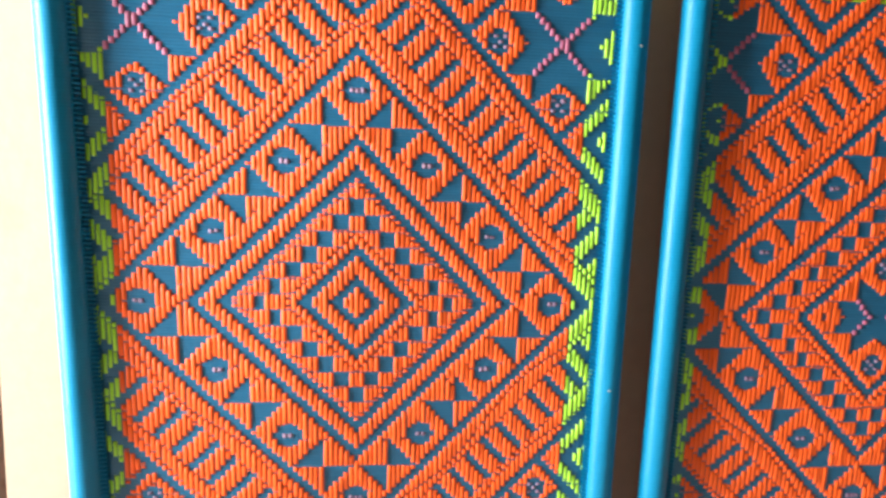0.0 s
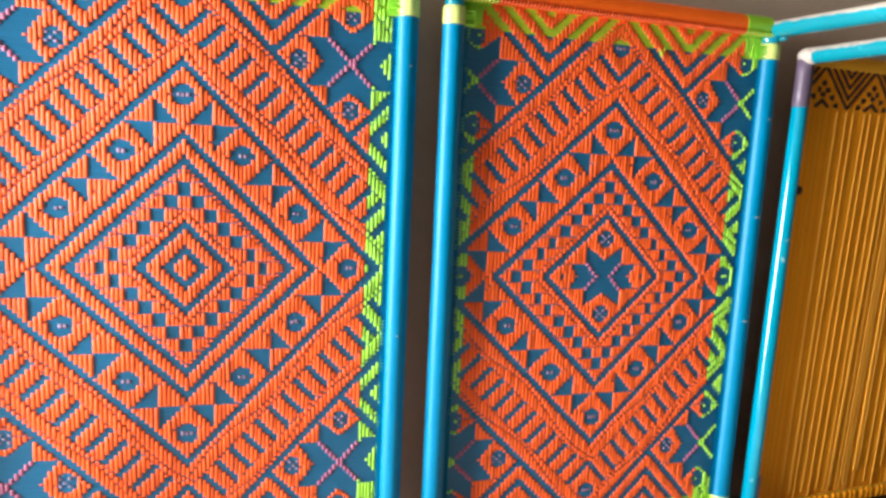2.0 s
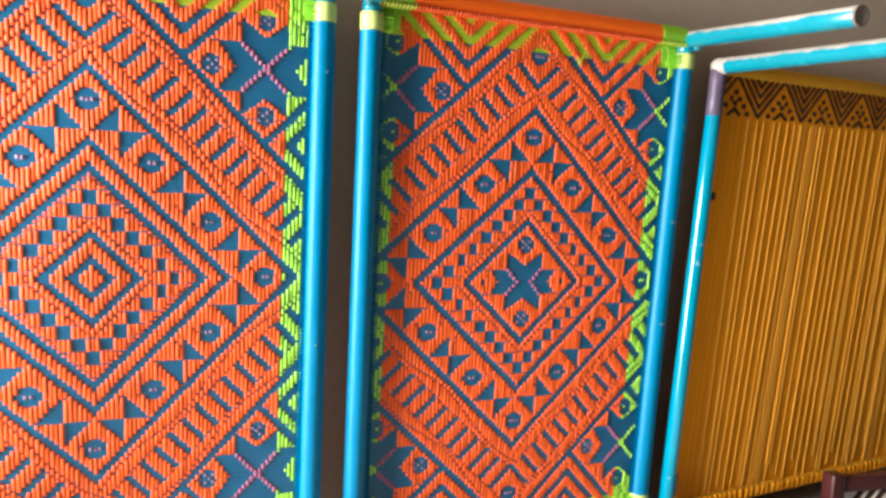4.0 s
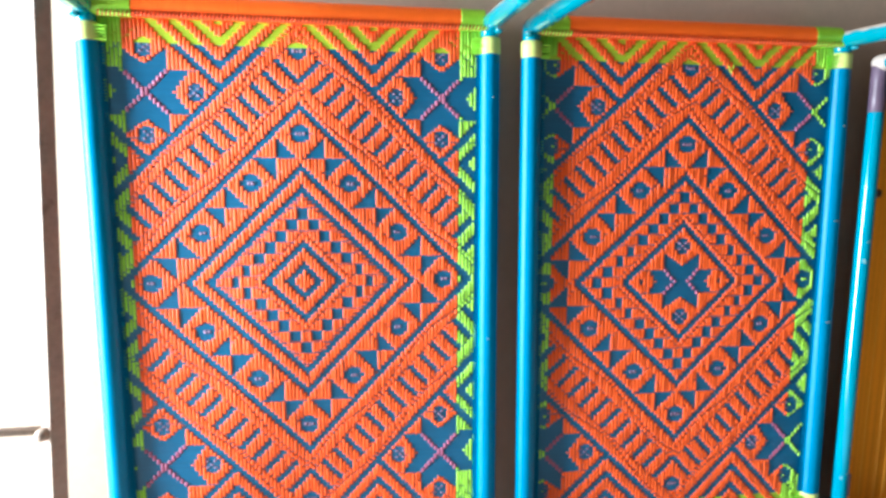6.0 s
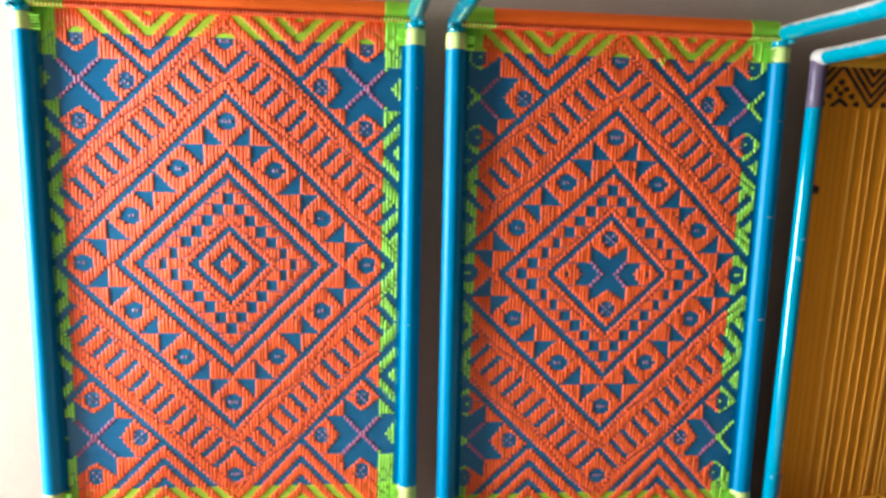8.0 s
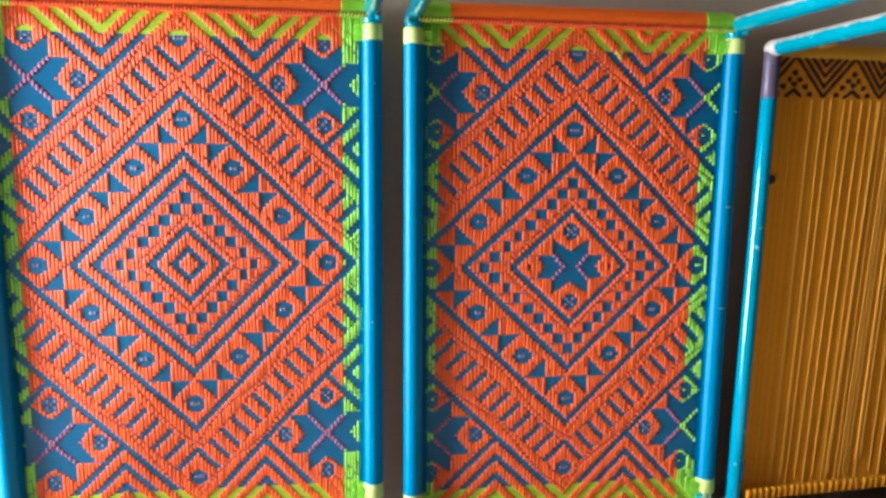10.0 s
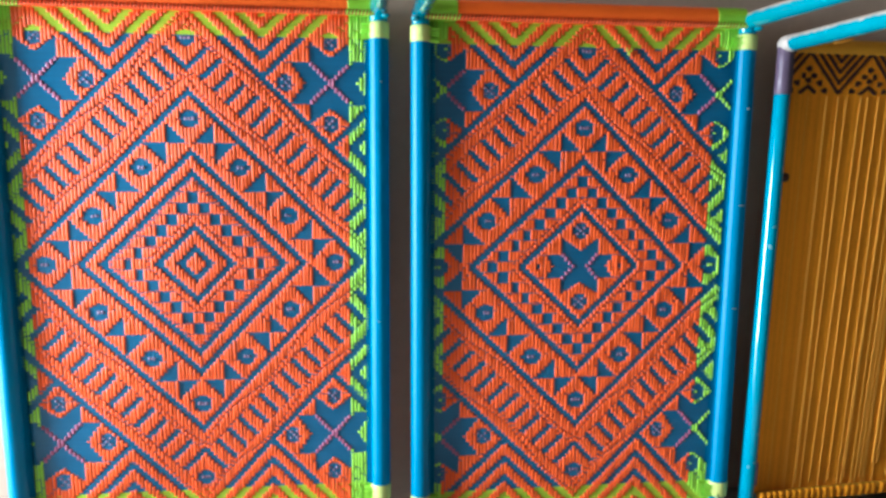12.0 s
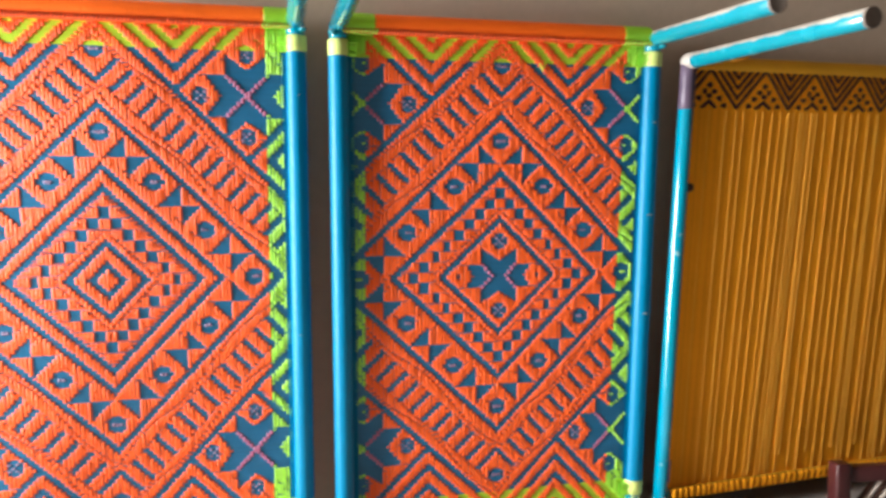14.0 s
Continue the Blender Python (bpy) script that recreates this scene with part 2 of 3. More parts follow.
def design(u, v, kind):
    """The cord on top at (u, v), measured from the middle of the webbing: ground of orange with blue figures.
    Orange comes with a field number: floats end where one field meets the next."""
    a, b = abs(u), abs(v)
    s, d = a + b, a - b
    found = star(a - STAR_U, b - STAR_V)
    if found:
        return found
    for fu, fv in ((STAR_U - 4.2, STAR_V), (STAR_U, STAR_V - 3.75), (STAR_U, STAR_V + 3.75), (STAR_U + 4.2, STAR_V)):
        found = rosette(a - fu, b - fv)
        if found:
            return found
    found = flower(a, b - 20.65)
    if found:
        return found
    for r in ((1.4, 3.42, 8.4, 10.33, 15.85, 23.95) if kind == "rings" else (5.65, 10.3, 15.85, 23.95)):
        if abs(s - r) < 0.37:
            return "blue"
    if kind == "star" and s < 5.3:
        if abs(b - 1.15 * (a - 0.7)) < 0.22 and 0.5 < a < 1.8:
            return "pink"
        if b < 1.1 and a < 2.6 + 0.65 * b and b < a:
            return "blue"
        if a < 1.75 and b < 1.55 + 0.65 * a:
            return "blue"
        if abs(a - 3.85) < 0.17 and b < 0.2:
            return "blue"
        return rosette(u, b - 3.5) or ("orange1" if b > 1.1 else "orange2")
    steps = 6 if kind == "rings" else 8
    if abs(s - steps * 1.03) < 1.6:
        i, j = round(a / 1.03), round(b / 1.03)
        if i + j == steps and abs(a - i * 1.03) < 0.46 and abs(b - j * 1.03) < 0.43:
            return "blue"
        return "orange" + str(3 + int(v / 1.03 + 30.5) % 2)
    if 10.3 < s < 15.85:
        for i in range(4):
            found = flower(a - 4.467 * i, b - 13.4 + 4.467 * i, 1.12)
            if found:
                return found
        for i in range(-1, 4):
            dx, dy = a - 4.467 * (i + 0.5), b - 13.4 + 4.467 * (i + 0.5)
            if abs(dx) + abs(dy) < 1.95:
                if dx * dy < 0:
                    return "blue"
            if abs(dx) <= 2.234:
                return "orange5" if dy > 0 else "orange6"
        return "orange7"
    if 15.85 < s < 23.95:
        k = (d + 17.9) / 2.186
        if (18.25 if k > 0.5 else 17.7) < s < 21.85:
            if k > -0.3 and abs(k - round(k)) < 0.155:
                return "blue"
            return "orange" + str(int(k + 40) % 2)
        uneven = 0.5 * math.sin(37 * u)
        return "orange2" if s < 17.2 + uneven or 19 < s < 22.75 + uneven else "orange3"
    if s > 23.95:
        w, w2 = b - abs(a - 6.78), a - abs(b - 10.85)
        if any(abs(w - r) < 0.37 for r in (17.2, 19.15, 21.1, 23.05)) or any(abs(w2 - r) < 0.37 for r in (13.1, 15.2)):
            return "blue"
        if a > STAR_U - 4.3 and b > STAR_V - 4:
            return "orange4" if abs(b - STAR_V) > 1.88 else "orange5"
        return "orange" + str(6 + int(w / 1.95) % 2)
    return "orange"


def weave(cot, kind, qx, qz, rails, tall, edge_u, edges, shift, drift, shrink, seed):
    """Blue weft lying level, with orange floats over it; at the sides the floats are lime, at the ends the weft is.
    shift: how far the pattern sits below the middle; drift: its middle line at the foot and the head;
    shrink: the width of a check, left and right, at the foot and the head."""
    rng = random.Random(seed)
    face, pitch = 0.005, 1 / 3
    cords = {c: Floats() for c in ("orange", "lime", "pink", "lilac")}
    weft_blue, weft_lime = Floats(), Floats()

    def inside(z, k):
        """How far the bed reaches at height z towards the left (0) or right (1) rail."""
        f = (z + tall[1]) / (tall[0] + tall[1])
        return rails[k][0] + (rails[k][1] - rails[k][0]) * f - 0.004

    def across(u, z):
        """Where the cord u lies at height z."""
        f = (z + tall[1]) / (tall[0] + tall[1])
        foot, head = shrink[1 if u > 0 else 0]
        return qx * (drift[0] + (drift[1] - drift[0]) * f + u * (foot + (head - foot) * f))

    top_v, low_v = (tall[0] - 0.016) / qz, -(tall[1] - 0.016) / qz
    z = low_v
    while z < top_v:
        to = weft_lime if z > edges[0] or z < -edges[1] else weft_blue
        to.lie(-inside(z * qz, 0), inside(z * qz, 1), z * qz, 0.26 * qz, face, 0.0009)
        z += 0.2
    columns, step = 56, 0.07
    n = int((top_v - low_v) / step)
    for c in range(-columns, columns + 1):
        u = c * pitch
        side = abs(u) > edge_u
        runs, last, begin, phase = [], None, 0, rng.uniform(0, 0.3)
        for k in range(n + 1):
            v = low_v + (k + 0.5) * step
            got = design(u, v + shift, kind) if k < n else None
            end = v > edges[0] or v < -edges[1]
            x, reach = across(u, v * qz), inside(v * qz, 1 if u > 0 else 0) - 0.0185
            if abs(x) > reach + (0.012 if end else 0.0):
                got = None
            thick = 0.07 if end else 0.1 if side else 0
            if thick and got and got[0] == "o" and "blue" in (design(u, v + shift + thick, kind), design(u, v + shift - thick, kind)):
                got = "blue"
            if got == "petal":
                got = "blue" if side or end else "lilac"
            if got == "blue":
                got = "weft"
            elif got in ("pink", "lilac") and (side or end):
                got = "lime" if side else "orange"
            elif got and side:
                got = "lime" + got[6:]
            if got != last:
                if last not in (None, "weft"):
                    runs.append((last, begin, k))
                last, begin = got, k
        for kept, k0, k1 in runs:
            colour = kept.rstrip("0123456789")
            v0, v1 = low_v + k0 * step, low_v + k1 * step
            if v1 - v0 < 0.12:
                continue
            cut = v0
            while cut < v1 - 0.05:
                # long floats are bound down at intervals that climb from cord to cord
                end = v1
                if v1 - cut > 2.3:
                    end = cut + 1.0 + (-(cut + abs(u)) + phase) % 1.2
                z0, z1 = cut * qz + 0.0008, end * qz - 0.0008
                x0, x1 = across(u, z0), across(u, z1)
                room = abs(across(u + pitch / 2, z0) - across(u - pitch / 2, z0))
                wide = room * (rng.uniform(0.74, 0.88) if colour == "lime" else rng.uniform(0.91, 1.03))
                cords[colour].add(x0 + rng.uniform(-0.0004, 0.0004), z0 + rng.uniform(-0.0006, 0.0006), z1 + rng.uniform(-0.0006, 0.0006), wide, face - 0.0011, rng.uniform(0.0014, 0.0024), (x1 - x0) / (z1 - z0) + rng.uniform(-0.02, 0.02))
                cut = end
    # unseen orange reverse, added to throw red light onto the wall behind
    under, z = Floats(), low_v + 0.3
    while z < top_v - 0.3:
        under.lie(-inside(z * qz, 0) + 0.006, inside(z * qz, 1) - 0.006, z * qz, 0.3 * qz, face + 0.0035, -0.001)
        z += 0.3
    under.mesh("underside", ORANGE, cot, "orange cords of the webbing's reverse")
    weft_blue.mesh("weft", BLUE, cot, "blue nylon weft cords")
    weft_lime.mesh("weft", YELLOW_LIME, cot, "lime green weft cords at the ends")
    for colour, mat in (("orange", ORANGE), ("lime", LIME), ("pink", PINK), ("lilac", LILAC)):
        cords[colour].mesh("woven_float", mat, cot, colour + " nylon cords woven into diamonds")
    # turns of the weft that bite into the side rails
    for sign, reach in ((-1, rails[0]), (1, rails[1])):
        teeth, z = Floats(), -edges[1] * qz + 0.004
        while z < edges[0] * qz:
            f = (z + tall[1]) / (tall[0] + tall[1])
            x = sign * (reach[0] + (reach[1] - reach[0]) * f)
            x0, x1 = sorted((x - sign * 0.0275, x - sign * 0.0175))
            teeth.lie(x0, x1, z, 0.0036, 0.002, 0.0075)
            z += 0.0058
        teeth.mesh("side_fringe", BLUE_WRAP, cot, "blue cord loops along the side rail")
        # lime loops that grip the tape at both corners, and a few loose ends at the lower one
        grips = Floats()
        for zone in (edges[0] * qz + 0.002, -edges[1] * qz - 0.029):
            z = zone
            while z < zone + 0.026:
                f = (z + tall[1]) / (tall[0] + tall[1])
                x = sign * (reach[0] + (reach[1] - reach[0]) * f)
                x0, x1 = sorted((x - sign * 0.034, x - sign * rng.uniform(0.013, 0.018)))
                grips.lie(x0, x1, z, 0.0034, 0.001, rng.uniform(0.012, 0.016))
                z += rng.uniform(0.0046, 0.0062)
        grips.mesh("corner_loop", LIME, cot, "lime cord loops gripping the corner tape")
        loose, x = Floats(), sign * reach[0]
        for k in range(4):
            z = -edges[1] * qz - 0.034 - 0.004 * k
            loose.add(x - sign * rng.uniform(0.004, 0.02), z - rng.uniform(0.012, 0.03), z + 0.012, 0.0022, -0.019, 0.002, rng.uniform(-0.5, 0.5))
        loose.mesh("loose_cord_end", PALE_LIME, cot, "pale loose cord ends at the corner")
    # loops that carry the webbing round the end rails
    for sign in (1, -1):
        loops, greens, shade = Floats(), Floats(), Floats()
        top_u, border = min(max(rails[0]), max(rails[1])) / qx, edge_u * 0.965
        u = -top_u + 0.4
        while u < top_u - 0.3:
            to = greens if abs(u) > border - 0.4 else loops
            reach = tall[0] if sign > 0 else tall[1]
            lo, hi = reach - 0.021, reach - 0.008
            z0, z1 = (lo, hi) if sign > 0 else (-hi, -lo)
            to.add(u * qx, z0, z1, 0.155 * qx, -0.0125, 0.008, 0.25)
            u += 0.32
        # flat dark red strip behind the loops: their gap shade, painted in
        mid = sign * (reach - 0.0145)
        shade.lie(-(top_u - 0.2) * qx, (top_u - 0.2) * qx, mid, 0.0125, -0.0125, 0.004)
        shade.mesh("gap_shade_strip", GAP_SHADE, cot, "dark red strip for the shade between the loops")
        loops.mesh("end_fringe", ORANGE, cot, "orange cord loops at the end rail")
        greens.mesh("end_fringe", LIME, cot, "lime cord loops at the corner")


def rail(cot, name, start, along, pieces, radius):
    """A steel tube as a part, with windings of cord or tape as its sub-parts: (from, to, radius, material, label, wound)."""
    length = max(p[1] for p in pieces)
    base = mesh_object(name, *lathe(tube_profile(length, radius), start, along), CYAN_PAINT, cot, "turquoise painted steel tube")
    for lo, hi, r, mat, label, wound in pieces:
        at = Vector(start) + Vector(along).normalized() * lo
        prof = wrap_profile(hi - lo, r) if wound else tube_profile(hi - lo, r, 0.0015)
        mesh_object("cord_wrap" if wound else "tape", *lathe(prof, at, along, 18), mat, base, label)


def leg(cot, x, z, length, radius, drop=-0.03):
    rows = [(0, radius * 0.4), (0.004, radius * 0.85), (0.012, radius)] + [(length * f, radius * (1 + 0.012 * math.sin(9 * f))) for f in (0.2, 0.4, 0.6, 0.8)] + [(length - 0.002, radius), (length, radius - 0.002)]
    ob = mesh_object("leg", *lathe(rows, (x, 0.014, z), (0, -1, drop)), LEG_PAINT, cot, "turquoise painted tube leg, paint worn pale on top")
    tip = Vector((x, 0.014, z)) + Vector((0, -1, drop)).normalized() * (length - 0.004)
    mesh_object("foot_cap", *lathe([(0, radius + 0.0003), (0.0042, radius + 0.0003), (0.0046, radius - 0.0016), (0.0041, radius - 0.003), (0.0041, 0.001)], tip, (0, -1, drop)), RUST, ob, "bare grey-brown tube end")
    return ob


def gusset(cot, x, z, sx, sz):
    """A bead of weld with a bent wire tie in the corner under a leg."""
    bm = bmesh.new()
    bmesh.ops.create_icosphere(bm, subdivisions=2, radius=0.008)
    for v in bm.verts:
        v.co = Vector((v.co.x * 1.1 + x + sx * 0.012, v.co.y * 1.6 - 0.018, v.co.z * 0.7 + z - sz * 0.018))
    part("weld", bm, LEG_PAINT, cot, "lumpy turquoise painted weld bead")


def charpoy(label, kind, centre, lean, turn, qx, qz, left, right, tall, edge_u, edges, shift, drift, shrink, leg_len, foot, seed):
    """A cot stood on its end: two cord-wound side rails, two wound end rails, four legs towards the room, a woven bed.
    left, right: the side rails' distance from the middle at the foot and the head; tall, edges: reach upwards and downwards."""
    cot = new("charpoy")
    tagged(cot, label, "charpoy", "woven cots stood on end along the wall")
    cot.matrix_world = pose(*centre, -lean, 0, turn)
    r = 0.0170
    up, down = edges[0] * qz, edges[1] * qz
    for sx, (wide_low, wide_high) in ((-1, left), (1, right)):
        base, head = Vector((sx * wide_low, 0, -tall[1] - foot)), Vector((sx * wide_high, 0, tall[0]))
        zero = tall[1] + foot
        pieces = [(zero - down, zero + up, r + 0.0025, BLUE_WRAP, "bright blue cord wound closely", True),
                  (zero + up, zero + up + 0.031, r + 0.0032, PALE_LIME, "pale lime tape band", False),
                  (zero - down - 0.031, zero - down, r + 0.0032, PALE_LIME, "pale lime tape band", False),
                  (zero + tall[0] - 0.03, zero + tall[0], r + 0.0004, CYAN_PAINT, "", False)]
        rail(cot, "side_rail", base, head - base, pieces, r)
        for sz, x, z in ((-1, sx * wide_low, -tall[1] + 0.003), (1, sx * wide_high, tall[0] - 0.003)):
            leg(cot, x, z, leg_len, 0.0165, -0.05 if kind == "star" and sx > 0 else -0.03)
            gusset(cot, x, z, sx, sz)
    for sz, z, k in ((-1, -tall[1], 0), (1, tall[0], 1)):
        x0, x1, c = -left[k] + 0.012, right[k] - 0.012, edge_u * 0.965 * qx - 0.006
        pieces = [(-c - x0, c - x0, r + 0.0028, ORANGE_WRAP, "orange cord wound closely", True),
                  (0, -c - x0, r + 0.0034, LIME_WRAP, "lime cord wound at the corner", True),
                  (c - x0, x1 - x0, r + 0.0034, LIME_WRAP, "lime cord wound at the corner", True)]
        rail(cot, "end_rail", (x0, 0, z), (1, 0, 0), pieces, r)
    weave(cot, kind, qx, qz, (left, right), tall, edge_u, edges, shift, drift, shrink, seed)
    return cot


rings_cot = charpoy("orange and blue woven cot with concentric diamonds, stood on end", "rings", (0.0315, 0.912, 0.561), 4.9, 0.0, 0.0209, 0.0204,
        (0.332, 0.368), (0.3485, 0.3485), (0.4886, 0.509), 14.7, (20.9, 21.9), 0.0, (0.48, -0.48), ((0.968, 0.975), (0.90, 0.974)), 0.41, 0.034, 3)
star_cot = charpoy("orange and blue woven cot with a central star, stood on end", "star", (0.7884, 0.905, 0.556), 4.7, 0.0, 0.0216, 0.0206,
        (0.329, 0.329), (0.303, 0.331), (0.489, 0.535), 12.75, (20.7, 22.7), 0.33, (-0.5, 0.08), ((1.0, 1.0), (0.90, 0.99)), 0.41, 0.003, 5)

# small marks on the wound rails, and a frayed cord
for owner, x, z, wide in ((star_cot, 0.3225, 0.116, 0.013), (star_cot, 0.3165, -0.096, 0.012), (star_cot, 0.329, 0.31, 0.006), (rings_cot, 0.352, 0.345, 0.003), (rings_cot, 0.346, -0.115, 0.003)):
    bm = bmesh.new()
    box_mesh(bm, (x - wide / 2, -0.0207, z - 0.0008), (x + wide / 2, -0.0185, z + 0.0008), 0.0003)
    part("scuff", bm, CREAM_CAP, owner, "small pale scuff on the wound rail")
for x, tilt in ((0.0, -0.004), (0.0022, 0.003), (-0.0022, 0.0)):
    frayed = Floats()
    frayed.add(0.0853 + x, 20.1 * 0.0206 + tilt, 20.75 * 0.0206 + tilt, 0.0022, 0.001, 0.002, 0.3 * x / 0.0022)
    frayed.mesh("frayed_cord", YELLOW_LIME, star_cot, "frayed yellow end of a cord")


# ---------------------------------------------------------------- the golden cot
def golden_cot():
    cot = new("charpoy")
    tagged(cot, "golden brown corded cot with a dark zigzag border", "charpoy", "woven cots stood on end along the wall")
    half_w, top, bottom = 0.45, 0.398, -0.558
    cot.matrix_world = pose(1.172 + half_w * math.cos(radians(4)), 0.885 + half_w * math.sin(radians(4)), 0.598, -4.8, 0.0, 4.0)
    r = 0.0155
    for sx in (-1, 1):
        base = mesh_object("side_rail", *lathe(tube_profile(top - bottom + 0.045, r), (sx * half_w, 0, bottom - 0.045), (0, 0, 1)), CYAN_PAINT, cot, "glossy turquoise painted steel tube")
        mesh_object("primer_band", *lathe(tube_profile(0.1, r + 0.0006, 0.0006), (sx * half_w, 0, top - 0.1), (0, 0, 1)), MAUVE, base, "unpainted mauve primer band")
        mesh_object("primer_band", *lathe(tube_profile(0.03, r + 0.0006, 0.0006), (sx * half_w, 0, bottom - 0.02), (0, 0, 1)), CREAM_CAP, base, "bare cream primer band")
        for z in (top, bottom):
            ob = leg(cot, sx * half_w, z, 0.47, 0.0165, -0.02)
            mesh_object("primer_sleeve", *lathe([(0, 0.006), (0.004, 0.014), (0.012, 0.0172), (0.04, 0.0172)], (sx * half_w, 0.0145, z), (0, -1, -0.02)), CREAM_CAP, ob, "bare cream primer at the joint")
    for z in (top - 0.004, bottom + 0.018):
        base = mesh_object("end_rail", *lathe(tube_profile(2 * half_w, r), (-half_w, 0.008, z), (1, 0, 0)), CYAN_PAINT, cot)
        mesh_object("cord_wrap", *lathe(wrap_profile(2 * half_w - 0.04, r + 0.002, 0.005, 0.0006), (-half_w + 0.02, 0.008, z), (1, 0, 0), 16), GOLD_WRAP, base, "golden cord wound round the end rail")
    rng = random.Random(11)
    face, hi, lo = -0.001, top - 0.012, bottom + 0.022
    band = hi - 0.088
    back, loose, dark, gold = Floats(), Floats(), Floats(), Floats()
    x = -half_w + 0.012
    while x < half_w - 0.01:
        back.add(x, lo, hi, 0.0056, face, rng.uniform(0.0006, 0.0011))
        x += 0.0045
    x = -half_w + 0.02
    while x < half_w - 0.015:
        d = rng.uniform(0.0014, 0.0023)
        if x > -half_w + 0.085 or rng.random() < 0.1:
            loose.add(x, lo + rng.choice((0.0, 0.01, 0.02, 0.05)), band, d, face - 0.0004, rng.uniform(0.0012, 0.0024), rng.uniform(-0.009, 0.009))
        x += rng.choice((0.0042, 0.006, 0.01, 0.014, 0.024))
    # zigzag border: nested chevrons and groups of dots
    wave, x = 0.13, -half_w + 0.01
    while x < half_w - 0.01:
        z = band + 0.003
        runs, begin = [], None
        while z < hi:
            p = abs(((x + half_w - 0.051) / wave) % 1.0 - 0.5) * wave
            h = z - band
            ink = any(abs(h - 1.25 * p - c) < 0.0054 for c in (0.004, 0.025, 0.046, 0.067))
            if not ink and h < 1.25 * p - 0.008:
                ink = 0.065 - p < 0.019 and abs(h - 0.017 + 0.8 * (0.065 - p)) < 0.0045
                for cx, cz in ((0.065, 0.052), (0.054, 0.038), (0.065, 0.029), (0.041, 0.024), (0.029, 0.009)):
                    ink = ink or math.hypot(p - cx, h - cz) < 0.006
            if ink and begin is None:
                begin = z
            if not ink and begin is not None:
                runs.append((begin, z))
                begin = None
            z += 0.0016
        if begin is not None:
            runs.append((begin, hi))
        for z0, z1 in runs:
            dark.add(x, z0, z1, 0.0048, face - 0.0016, 0.0009)
        x += 0.004
    for end, sign in ((hi, 1), (lo, -1)):
        x = -half_w + 0.03
        while x < half_w - 0.02:
            if sign < 0:
                gold.add(x, end - 0.013, end + 0.012, 0.0135, face - 0.013, 0.0036, rng.uniform(-0.15, 0.15))
            x += 0.017
    back.mesh("webbing", GOLD, cot, "golden brown cords stretched side by side")
    loose.mesh("loose_cord_layer", GOLD_LIGHT, cot, "light gold cords standing off the webbing")
    dark.mesh("zigzag_border", DARK_CORD, cot, "dark brown zigzag and dots woven in")
    gold.mesh("end_fringe", GOLD, cot, "golden cord loops along the lower rail")
    bm = bmesh.new()
    box_mesh(bm, (-half_w + 0.007, -0.0152, bottom + 0.05), (-half_w + 0.0125, -0.0105, bottom + 0.10), 0.002)
    part("paint_chip", bm, MAUVE, cot, "chipped mauve patch on the rail")
    bm = bmesh.new()
    bmesh.ops.create_icosphere(bm, subdivisions=2, radius=0.0075)
    for v in bm.verts:
        v.co = Vector((v.co.x * 1.2 - half_w + 0.019, v.co.y - 0.004, v.co.z * 1.3 + top - 0.265))
    part("knot", bm, DARK_CORD, cot, "dark knot of cord on the rail")
    loop = [(0.0, 0.001), (0.006, 0.0036), (0.02, 0.0044), (0.034, 0.0036), (0.042, 0.001)]
    mesh_object("cord_end", *lathe(loop, (-half_w + 0.085, -0.0145, top + 0.002), (1, -0.1, 0.25), 8), GOLD_LIGHT, cot, "pale cord end tucked over the end rail")
    part("cord_end", box_mesh(bmesh.new(), (-half_w + 0.183, 0.004, bottom + 0.052), (-half_w + 0.187, 0.009, bottom + 0.085), 0.001), GOLD_LIGHT, cot, "loose light gold cord end")
    # the whole cot is racked out of square, its cords a little more than its rails
    for ob in cot.children_recursive:
        for v in ob.data.vertices:
            v.co.x += v.co.z * (0.054 + 0.045 * min(1.0, max(0.0, (v.co.x + half_w) / 0.2)))
    return cot


golden_cot()


# ---------------------------------------------------------------- iron frame beside the cots
def iron_frame():
    frame_ob = new("iron_gate_frame")
    tagged(frame_ob, "rusty brown iron gate post with a cross rod", "gate frame")
    frame_ob.matrix_world = pose(-0.385, 0.775, 0.0, 1.5, 1.17, 52)
    part("post", box_mesh(bmesh.new(), (-0.014, -0.012, 0.0), (0.014, 0.012, 1.5), 0.002), IRON, frame_ob, smooth=False)
    mesh_object("cross_rod", *lathe(tube_profile(0.66, 0.007), (-0.406, 0.52, 0.32), (0.406, -0.52, 0.03), 12), IRON, frame_ob, "thin rusty iron rod")
    bm = bmesh.new()
    bmesh.ops.create_icosphere(bm, subdivisions=2, radius=0.013)
    for v in bm.verts:
        v.co = Vector((v.co.x * 1.1 - 0.018, v.co.y * 0.9, v.co.z * 0.9 + 0.348))
    part("weld", bm, IRON, frame_ob, "lumpy weld bead")


iron_frame()


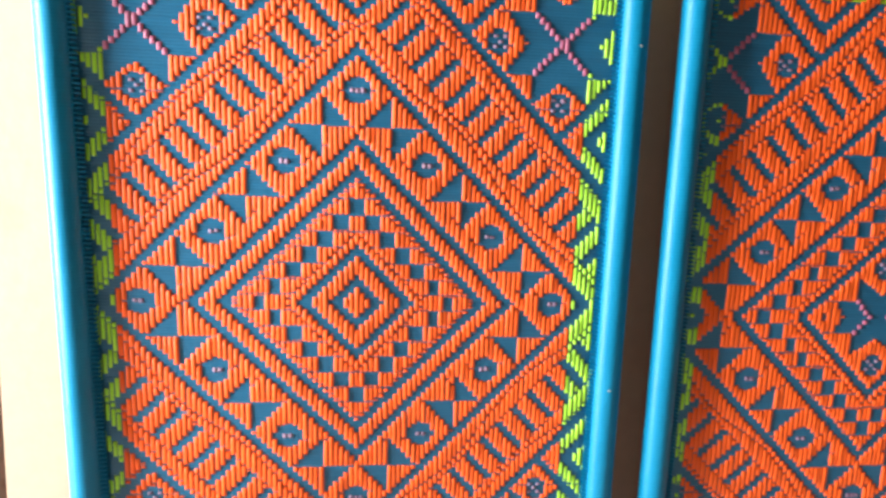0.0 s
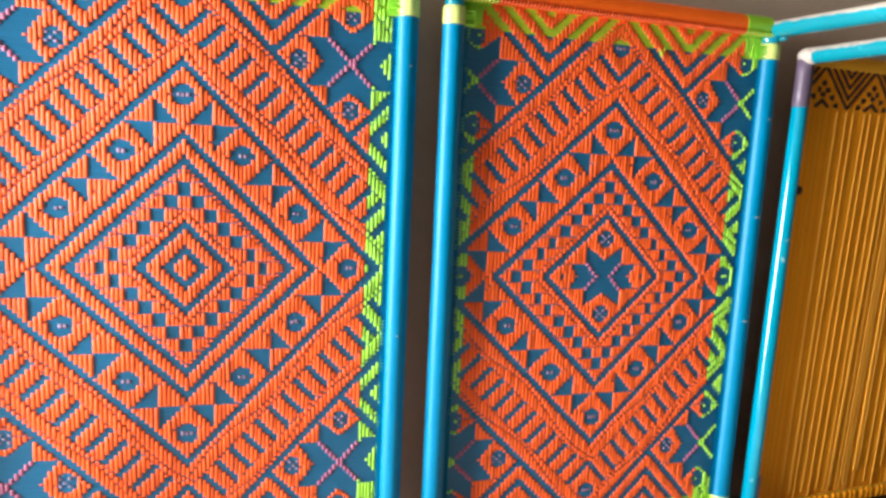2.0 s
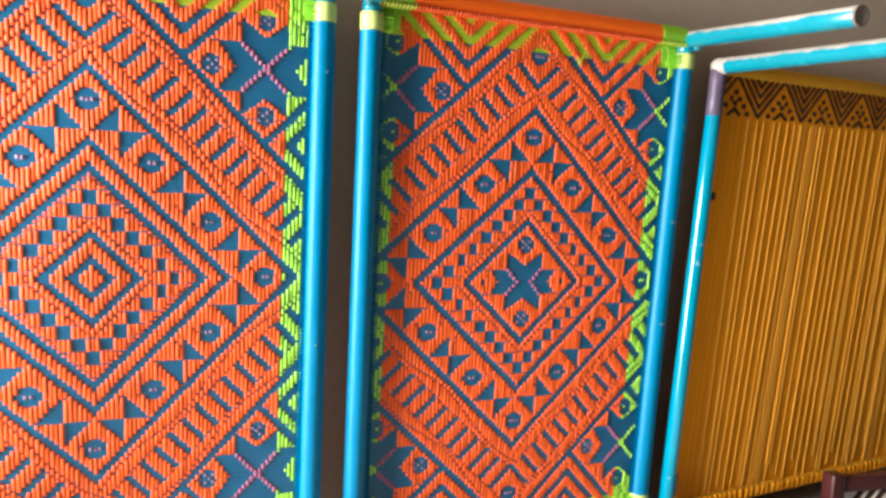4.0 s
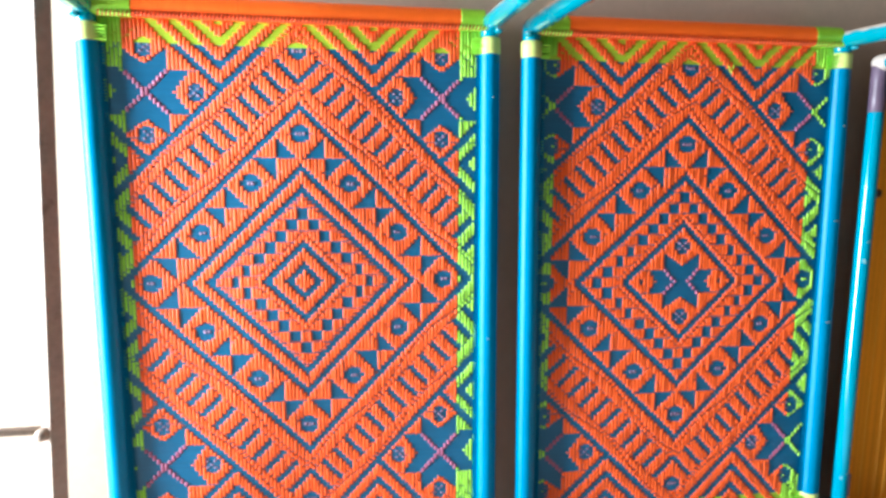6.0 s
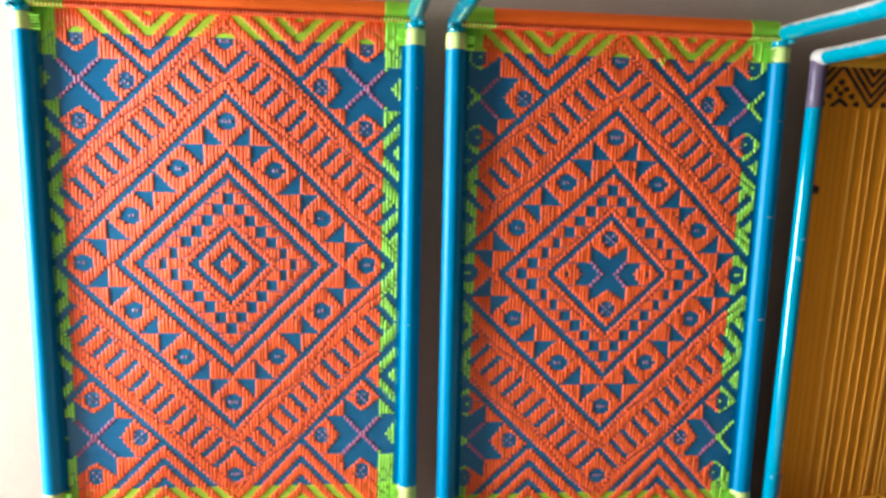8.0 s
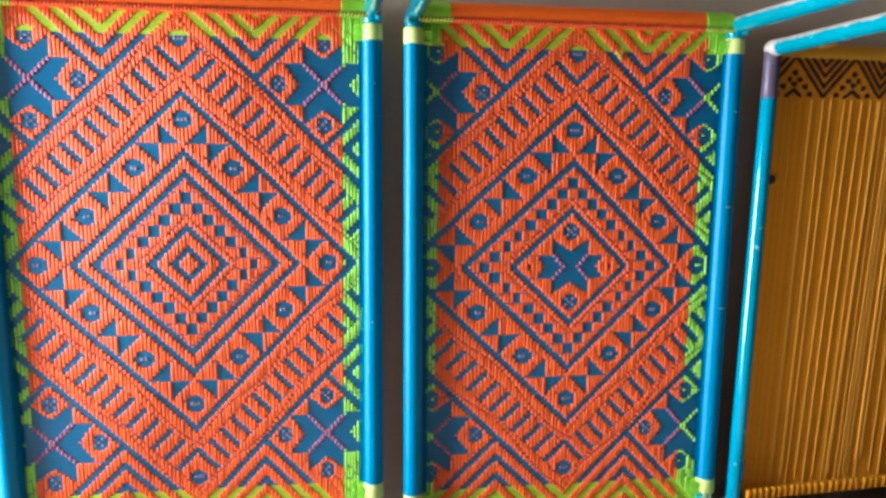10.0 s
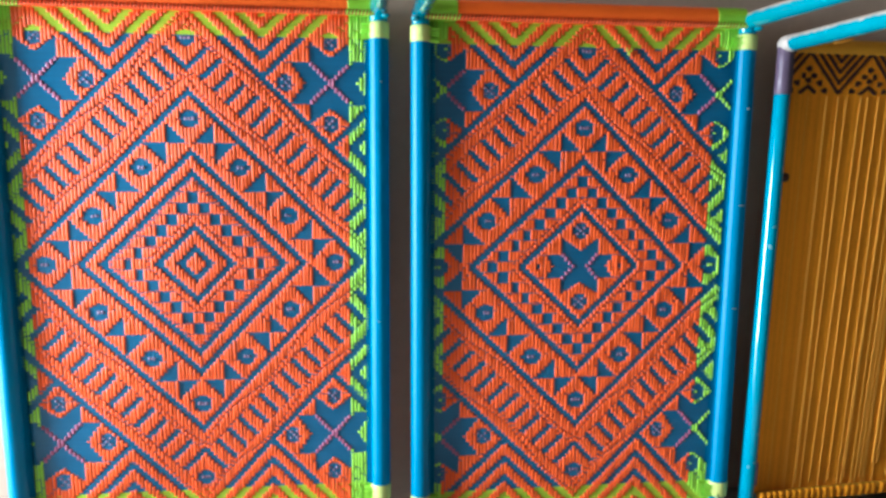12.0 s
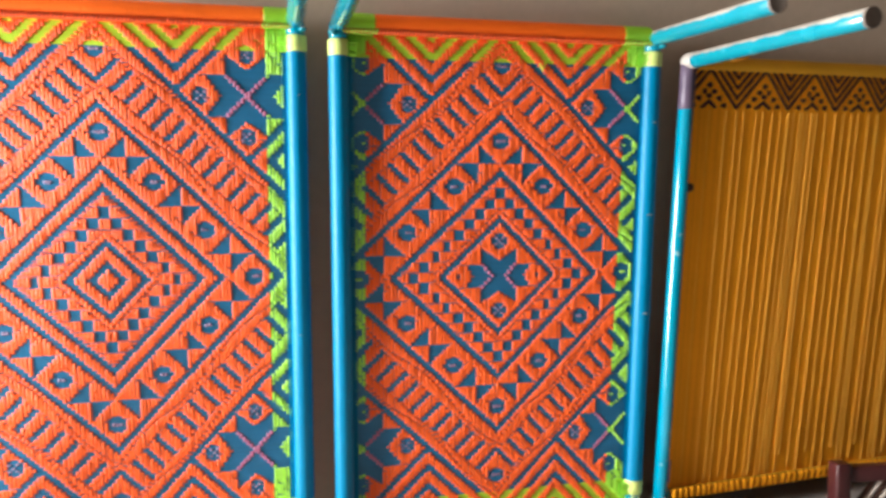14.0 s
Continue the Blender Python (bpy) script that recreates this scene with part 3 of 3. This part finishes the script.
# ---------------------------------------------------------------- low stool
def stool():
    """A low corded stool lying on its side: its frame faces the room, the diagonal cords stretch across it."""
    ob = new("low_stool")
    tagged(ob, "maroon wooden low stool with striped cords, on its side", "stool")
    ob.matrix_world = pose(1.492, 0.74, 0.0, -6, 0, -6)
    w, h, t = 0.40, 0.143, 0.034
    for x in (0, w - t):
        part("leg", box_mesh(bmesh.new(), (x, -t, 0), (x + t, 0, h + 0.008), 0.005), MAROON, ob)
    for z in (0.0, h - t):
        part("seat_rail", box_mesh(bmesh.new(), (t, -t + 0.004, z), (w - t, -0.004, z + t), 0.004), MAROON, ob)
    n = 17
    for k in range(n):
        x = t + 0.004 + k * (w - 2 * t - 0.07) / (n - 1)
        along = Vector((0.062, 0, h - 2 * t))
        mesh_object("seat_cord", *lathe(tube_profile(along.length, 0.0048, 0.002), (x, -t / 2, t), along, 8), CREAM_CORD if k % 2 else DARK_CORD, ob)


stool()
